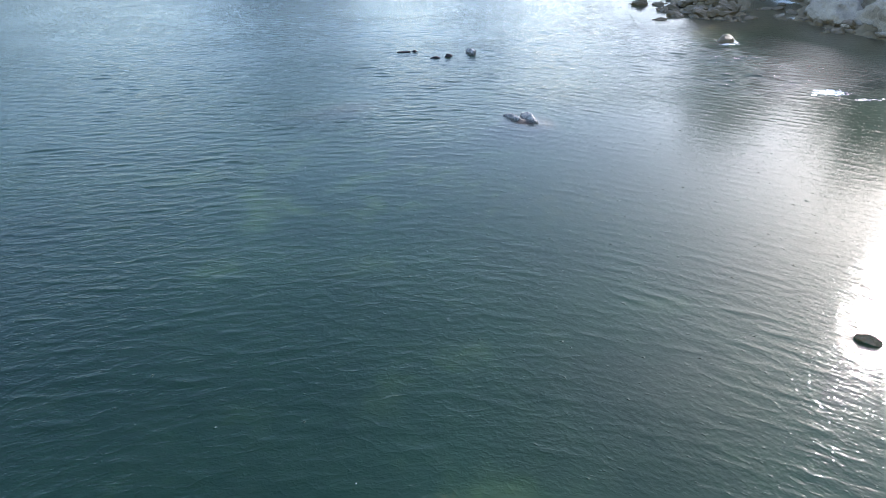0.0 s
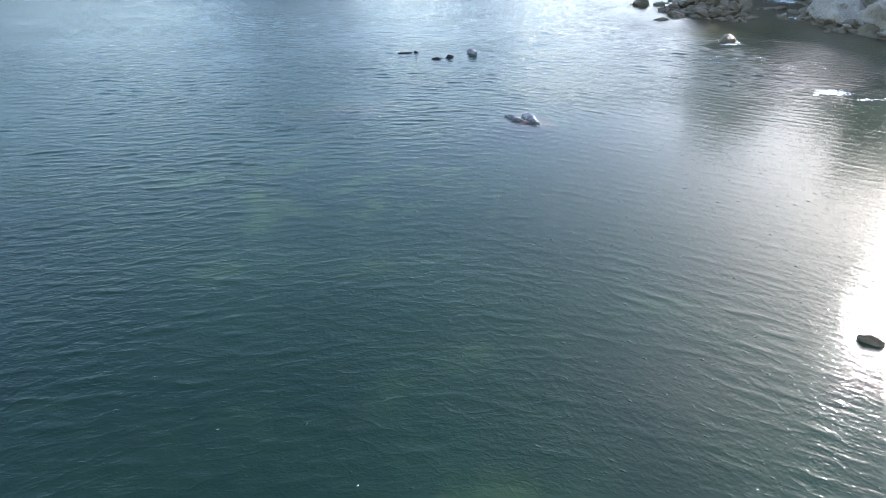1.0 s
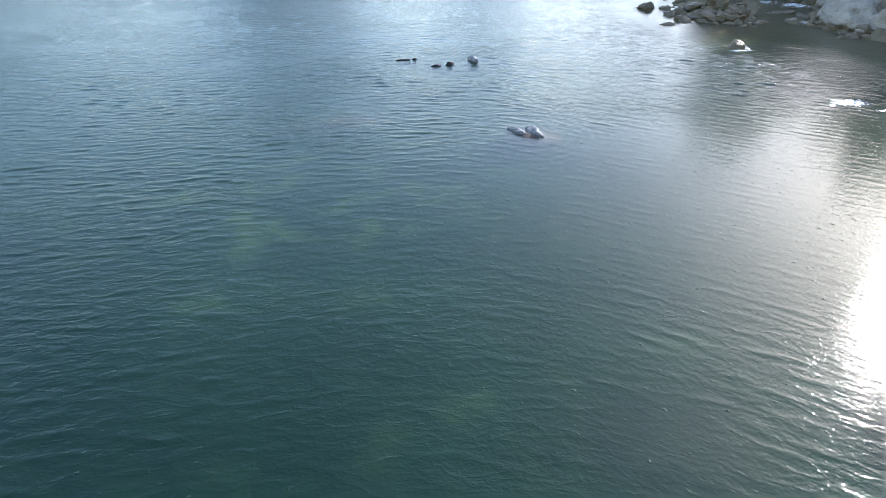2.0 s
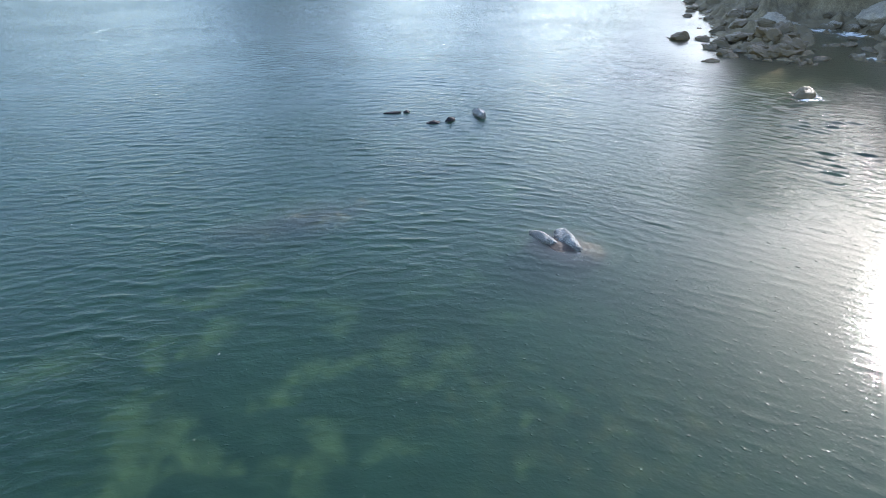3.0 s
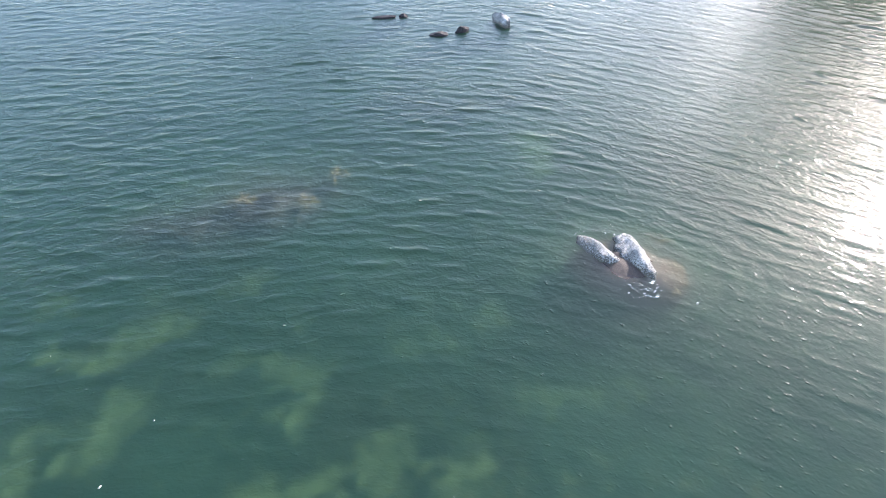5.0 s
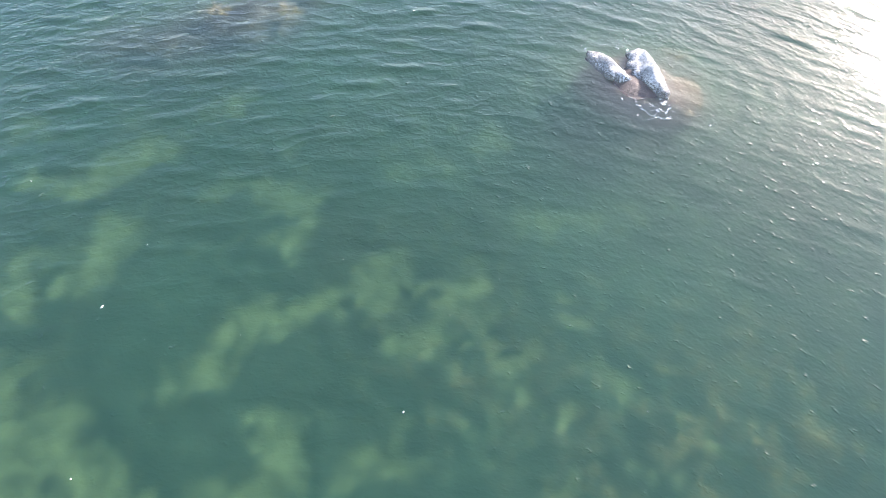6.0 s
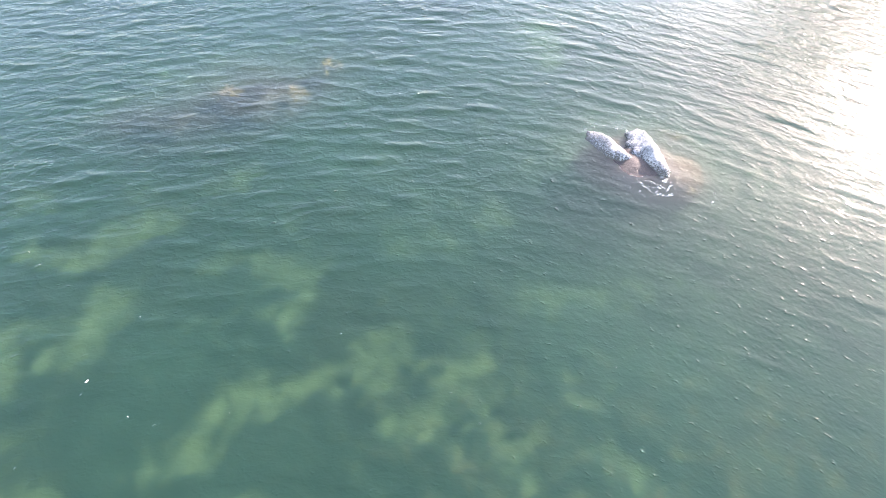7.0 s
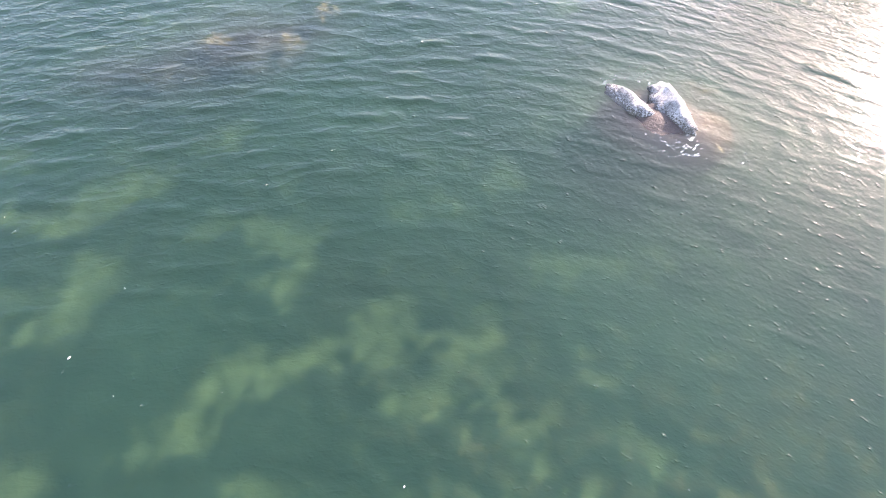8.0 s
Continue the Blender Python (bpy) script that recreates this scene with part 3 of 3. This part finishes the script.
def foam_patch(seed, blobs, label):
    """Loose foam: many small lumpy flakes lying on the water, joined. blobs: x, y, spread x, spread y, number, size."""
    rng = random.Random(seed)
    bm = bmesh.new()
    for cx, cy, sx, sy, number, size in blobs:
        for _ in range(number):
            px, py = rng.gauss(cx, sx), rng.gauss(cy, sy)
            r = size * (0.3 + 0.5 * rng.random() + 1.6 * rng.random() ** 6)
            k, long, way = rng.randint(6, 9), rng.uniform(1.0, 2.4), rng.uniform(-0.5, 0.9)
            cw, sw = math.cos(way), math.sin(way)
            top = bm.verts.new((px, py, 0.03 + r * 0.12))
            ring = []
            for i in range(k):
                a = 6.283 * i / k
                q = r * rng.uniform(0.55, 1.25)
                u, v = long * q * math.cos(a), q * math.sin(a)
                ring.append(bm.verts.new((px + u * cw - v * sw, py + u * sw + v * cw, 0.01)))
            for i in range(k):
                bm.faces.new((top, ring[i], ring[(i + 1) % k]))
    return tagged(new("foam", mesh_of("foam", bm, FOAM)), label, "foam", kind="stuff")


# ---- the reef rock near the middle of the bay ----
def reef_rock():
    reef = empty("reef_rock", pose(4.55, 30.6, -1.1))
    part("slab", rock_bm(11, (1.5, 1.15, 1.10), 5, 0.14, 0, 0.5, (0.22, 0.32, 0.125), -20), REEF, reef, "wet brown slab at water level")
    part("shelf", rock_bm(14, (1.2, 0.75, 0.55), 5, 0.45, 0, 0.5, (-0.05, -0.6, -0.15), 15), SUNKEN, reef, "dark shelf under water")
    part("lobe", rock_bm(17, (0.62, 0.75, 0.50), 4, 0.15, 0, 0.5, (1.20, 0.0, 0.53), -25), MAT, reef, "tan weed-covered lobe")
    # the two crests are stand-ins shaped like the seals lying on the slab
    part("crest", seal_standin_bm(23, 1.62, 0.29, 0.31, (-0.44, 0.64, 1.06), -55.5), SEAL_STANDIN, reef, "smooth pale grey seal stand-in, dark-mottled")
    part("crest", seal_standin_bm(29, 1.78, 0.37, 0.39, (0.47, 0.47, 1.09), -70.5), SEAL_STANDIN, reef, "smooth pale grey seal stand-in, dark-mottled")
    return tagged(reef, "low brown reef rock awash with two smooth pale grey seal stand-ins", "rock")


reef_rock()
kelp_clump(41, (5.75, 30.75, -0.36), 9, 0.36, KELP, "tan kelp fronds spread over the reef rock's edge", spread=(-140, 30))
kelp_clump(42, (5.85, 30.3, -0.40), 9, 0.36, KELP, "tan kelp fronds spread over the reef rock's edge", spread=(-150, 20))
kelp_clump(43, (5.85, 31.9, -0.50), 7, 0.4, KELP, "green-tan weed beside the reef rock", spread=(-20, 120))

# ---- sunken ridge with kelp tops ----
ridge = empty("sunken_rock", pose(-5.6, 33.4, -1.75))
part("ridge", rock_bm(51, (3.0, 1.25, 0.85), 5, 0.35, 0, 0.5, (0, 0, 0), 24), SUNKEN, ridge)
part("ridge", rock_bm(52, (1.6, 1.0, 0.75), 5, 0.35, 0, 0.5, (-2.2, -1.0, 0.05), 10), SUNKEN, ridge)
tagged(ridge, "dark weedy rock ridge under the water", "rock")
for k, (kx, ky, kn) in enumerate([(-4.3, 33.8, 18), (-3.55, 35.05, 20), (-6.3, 33.8, 13), (0.9, 39.3, 14), (-2.5, 40.0, 10), (0.1, 7.6, 7)]):
    kelp_clump(60 + k, (kx, ky, -0.70), kn, 0.36, KELP, "tan kelp top seen through the water", lift=0.06)

# ---- small rocks awash; the first six (71 to 76) stand in for seals ----
for seed, x, y, size, turn, label in [
        (71, 2.30, 45.6, (0.68, 0.30, 0.42), -60, "pale small seal stand-in breaking the surface"),
        (72, -0.45, 44.35, (0.42, 0.22, 0.17), 10, "small dark seal stand-in just above water"),
        (73, 0.55, 44.65, (0.36, 0.13, 0.28), 35, "small pointed dark seal stand-in above water"),
        (74, -2.95, 46.1, (0.62, 0.14, 0.11), 5, "low dark seal stand-in barely above water"),
        (75, -2.1, 46.2, (0.2, 0.14, 0.15), 0, "small dark seal stand-in barely above water"),
        (76, 12.6, 12.5, (0.36, 0.12, 0.24), -35, "dark seal stand-in awash in the sun glitter"),
        (77, 23.5, 48.6, (0.8, 0.6, 0.55), 20, "dark rock washed by foam"),
        (78, 21.2, 65.0, (0.88, 0.5, 0.75), 10, "dark angular rock off the headland"),
        (79, 22.9, 59.3, (0.75, 0.5, 0.42), 0, "small dark rock off the headland"),
        (80, 20.9, 57.3, (0.7, 0.35, 0.24), 0, "flat dark rock barely above water")]:
    depth = 0.1 - float(ground_height(np.array([x]), np.array([y]), np.array([0.0]))[0][0])
    rock = new("awash_rock", mesh_of("awash_rock", rooted(rock_bm(seed, size, 4, 0.3, 6, 0.6), max(depth, size[2])), SEAL_STANDIN if seed == 71 else SUNKEN if seed < 76 else BOULDER))
    rock.matrix_world = pose(x, y, 0.0, 0, 0, turn)
    tagged(rock, label, "rock", group="rocks awash")

# ---- boulders along the headland's foot ----
rng = random.Random(5)
boulders = []
for k in range(130):
    i = rng.choices(range(3, 18), weights=[4, 5, 6, 5, 5, 4, 3, 3, 3, 2, 2, 2, 3, 4, 3])[0]
    (ax, ay), (bx, by) = SHORE[i], SHORE[i + 1]
    s, inward = rng.random(), rng.uniform(-1.6, 5.0)
    ln = math.hypot(bx - ax, by - ay)
    px, py = ax + (bx - ax) * s - (by - ay) / ln * inward, ay + (by - ay) * s + (bx - ax) / ln * inward
    if inland(px, py) > -1.7:
        boulders.append((px, py, inward, rng.uniform(0.28, 0.8) * (1 + 0.08 * max(inward, 0)), k))
boulders += [(25.2, 60.0, 2, 0.95, 204), (27.2, 58.4, 2, 0.95, 205), (25.8, 63.5, 2, 0.9, 206), (27.0, 66.6, 2, 0.9, 207), (34.7, 51.7, 0, 0.75, 208), (28.6, 61.2, 2, 0.8, 209)]
for px, py, inward, r, k in boulders:
    brng = random.Random(500 + k)
    size = (r * brng.uniform(0.9, 1.5), r * brng.uniform(0.7, 1.1), r * brng.uniform(0.5, 0.8))
    pale = px > 31 and brng.random() < 0.5
    foot = float(ground_height(np.array([px]), np.array([py]), np.array([0.0]))[0][0])
    if foot > 4.5:
        continue
    rock = new("boulder", mesh_of("boulder", rock_bm(300 + k, size, 4, 0.42, 13, 0.5), PALE if pale else BOULDER))
    rock.matrix_world = pose(px, py, max(foot, -0.3) + 0.12 * size[2], brng.uniform(-12, 12), brng.uniform(-12, 12), brng.uniform(0, 360))
    tagged(rock, "pale grey weathered shore boulder" if pale else "dark weed-stained shore boulder", "boulder", group="headland boulders")

# ---- broad smooth rock masses on the inner side of the inlet ----
for seed, x, y, size, turn in [(401, 37.6, 57.0, (2.6, 4.8, 2.3), -22), (402, 40.0, 50.6, (4.6, 3.0, 2.6), -35), (403, 42.2, 61.0, (4.2, 5.0, 3.6), 10), (404, 41.5, 67.5, (3.2, 3.0, 2.2), 0), (405, 45.5, 53.5, (4.5, 4.0, 3.8), -20)]:
    mass = new("rock_mass", mesh_of("rock_mass", rock_bm(seed, size, 5, 0.32, 6, 0.5), PALE))
    mass.matrix_world = pose(x, y, 0.55, 0, 0, turn)
    tagged(mass, "broad smooth grey-brown rock rising from the shore", "rock", group="headland rock masses")

# ---- rockweed along the waterline ----
wrng = random.Random(17)
for wx, wy in [(23.0, 49.2), (24.3, 49.3), (22.7, 48.2), (21.9, 64.9), (20.3, 65.6), (23.4, 59.7), (23.6, 61.0), (24.6, 57.9), (26.6, 56.6), (28.4, 57.4), (30.6, 60.6), (34.0, 56.0), (34.3, 52.6), (36.0, 49.0)]:
    foot = float(ground_height(np.array([wx]), np.array([wy]), np.array([0.0]))[0][0])
    kelp_clump(wrng.randint(200, 900), (wx, wy, max(foot, -0.15) + 0.03), 9, 0.6, KELP_DARK, "dark brown rockweed draped at the waterline", "waterline rockweed", 0.1)

# ---- foam, and white flecks in place of sun glints ----
foam_patch(91, [(23.3, 47.75, 0.32, 0.08, 46, 0.08), (24.3, 48.2, 0.10, 0.3, 30, 0.07), (24.0, 48.9, 0.25, 0.12, 24, 0.06)], "white foam round the dark rock")
foam_patch(95, [(24.7, 35.35, 0.42, 0.26, 150, 0.10), (26.1, 33.9, 0.5, 0.12, 30, 0.06)], "white surf breaking on a shoal")
foam_patch(92, [(37.3, 66.0, 0.7, 0.5, 90, 0.14), (35.2, 67.8, 0.7, 0.25, 40, 0.10), (33.6, 57.6, 0.2, 0.2, 12, 0.1)], "white surf among the headland rocks")
foam_patch(93, [(0.5, 24.5, 5.0, 3.5, 26, 0.009), (-1.0, 33.0, 9.0, 6.0, 26, 0.013), (3.0, 15.0, 6.0, 4.0, 16, 0.011)], "tiny white foam flecks drifting on the water")
# sun glints on the ripples by the reef, laid in as white flakes
foam_patch(94, [(4.2, 30.0, 0.35, 0.20, 34, 0.009), (4.9, 29.85, 0.28, 0.16, 50, 0.011), (5.25, 29.95, 0.10, 0.16, 16, 0.019), (4.3, 32.2, 0.3, 0.16, 22, 0.012), (3.6, 32.0, 0.15, 0.2, 9, 0.012), (6.0, 29.6, 0.3, 0.15, 6, 0.010)], "white flecks as sun glints round the reef rock")
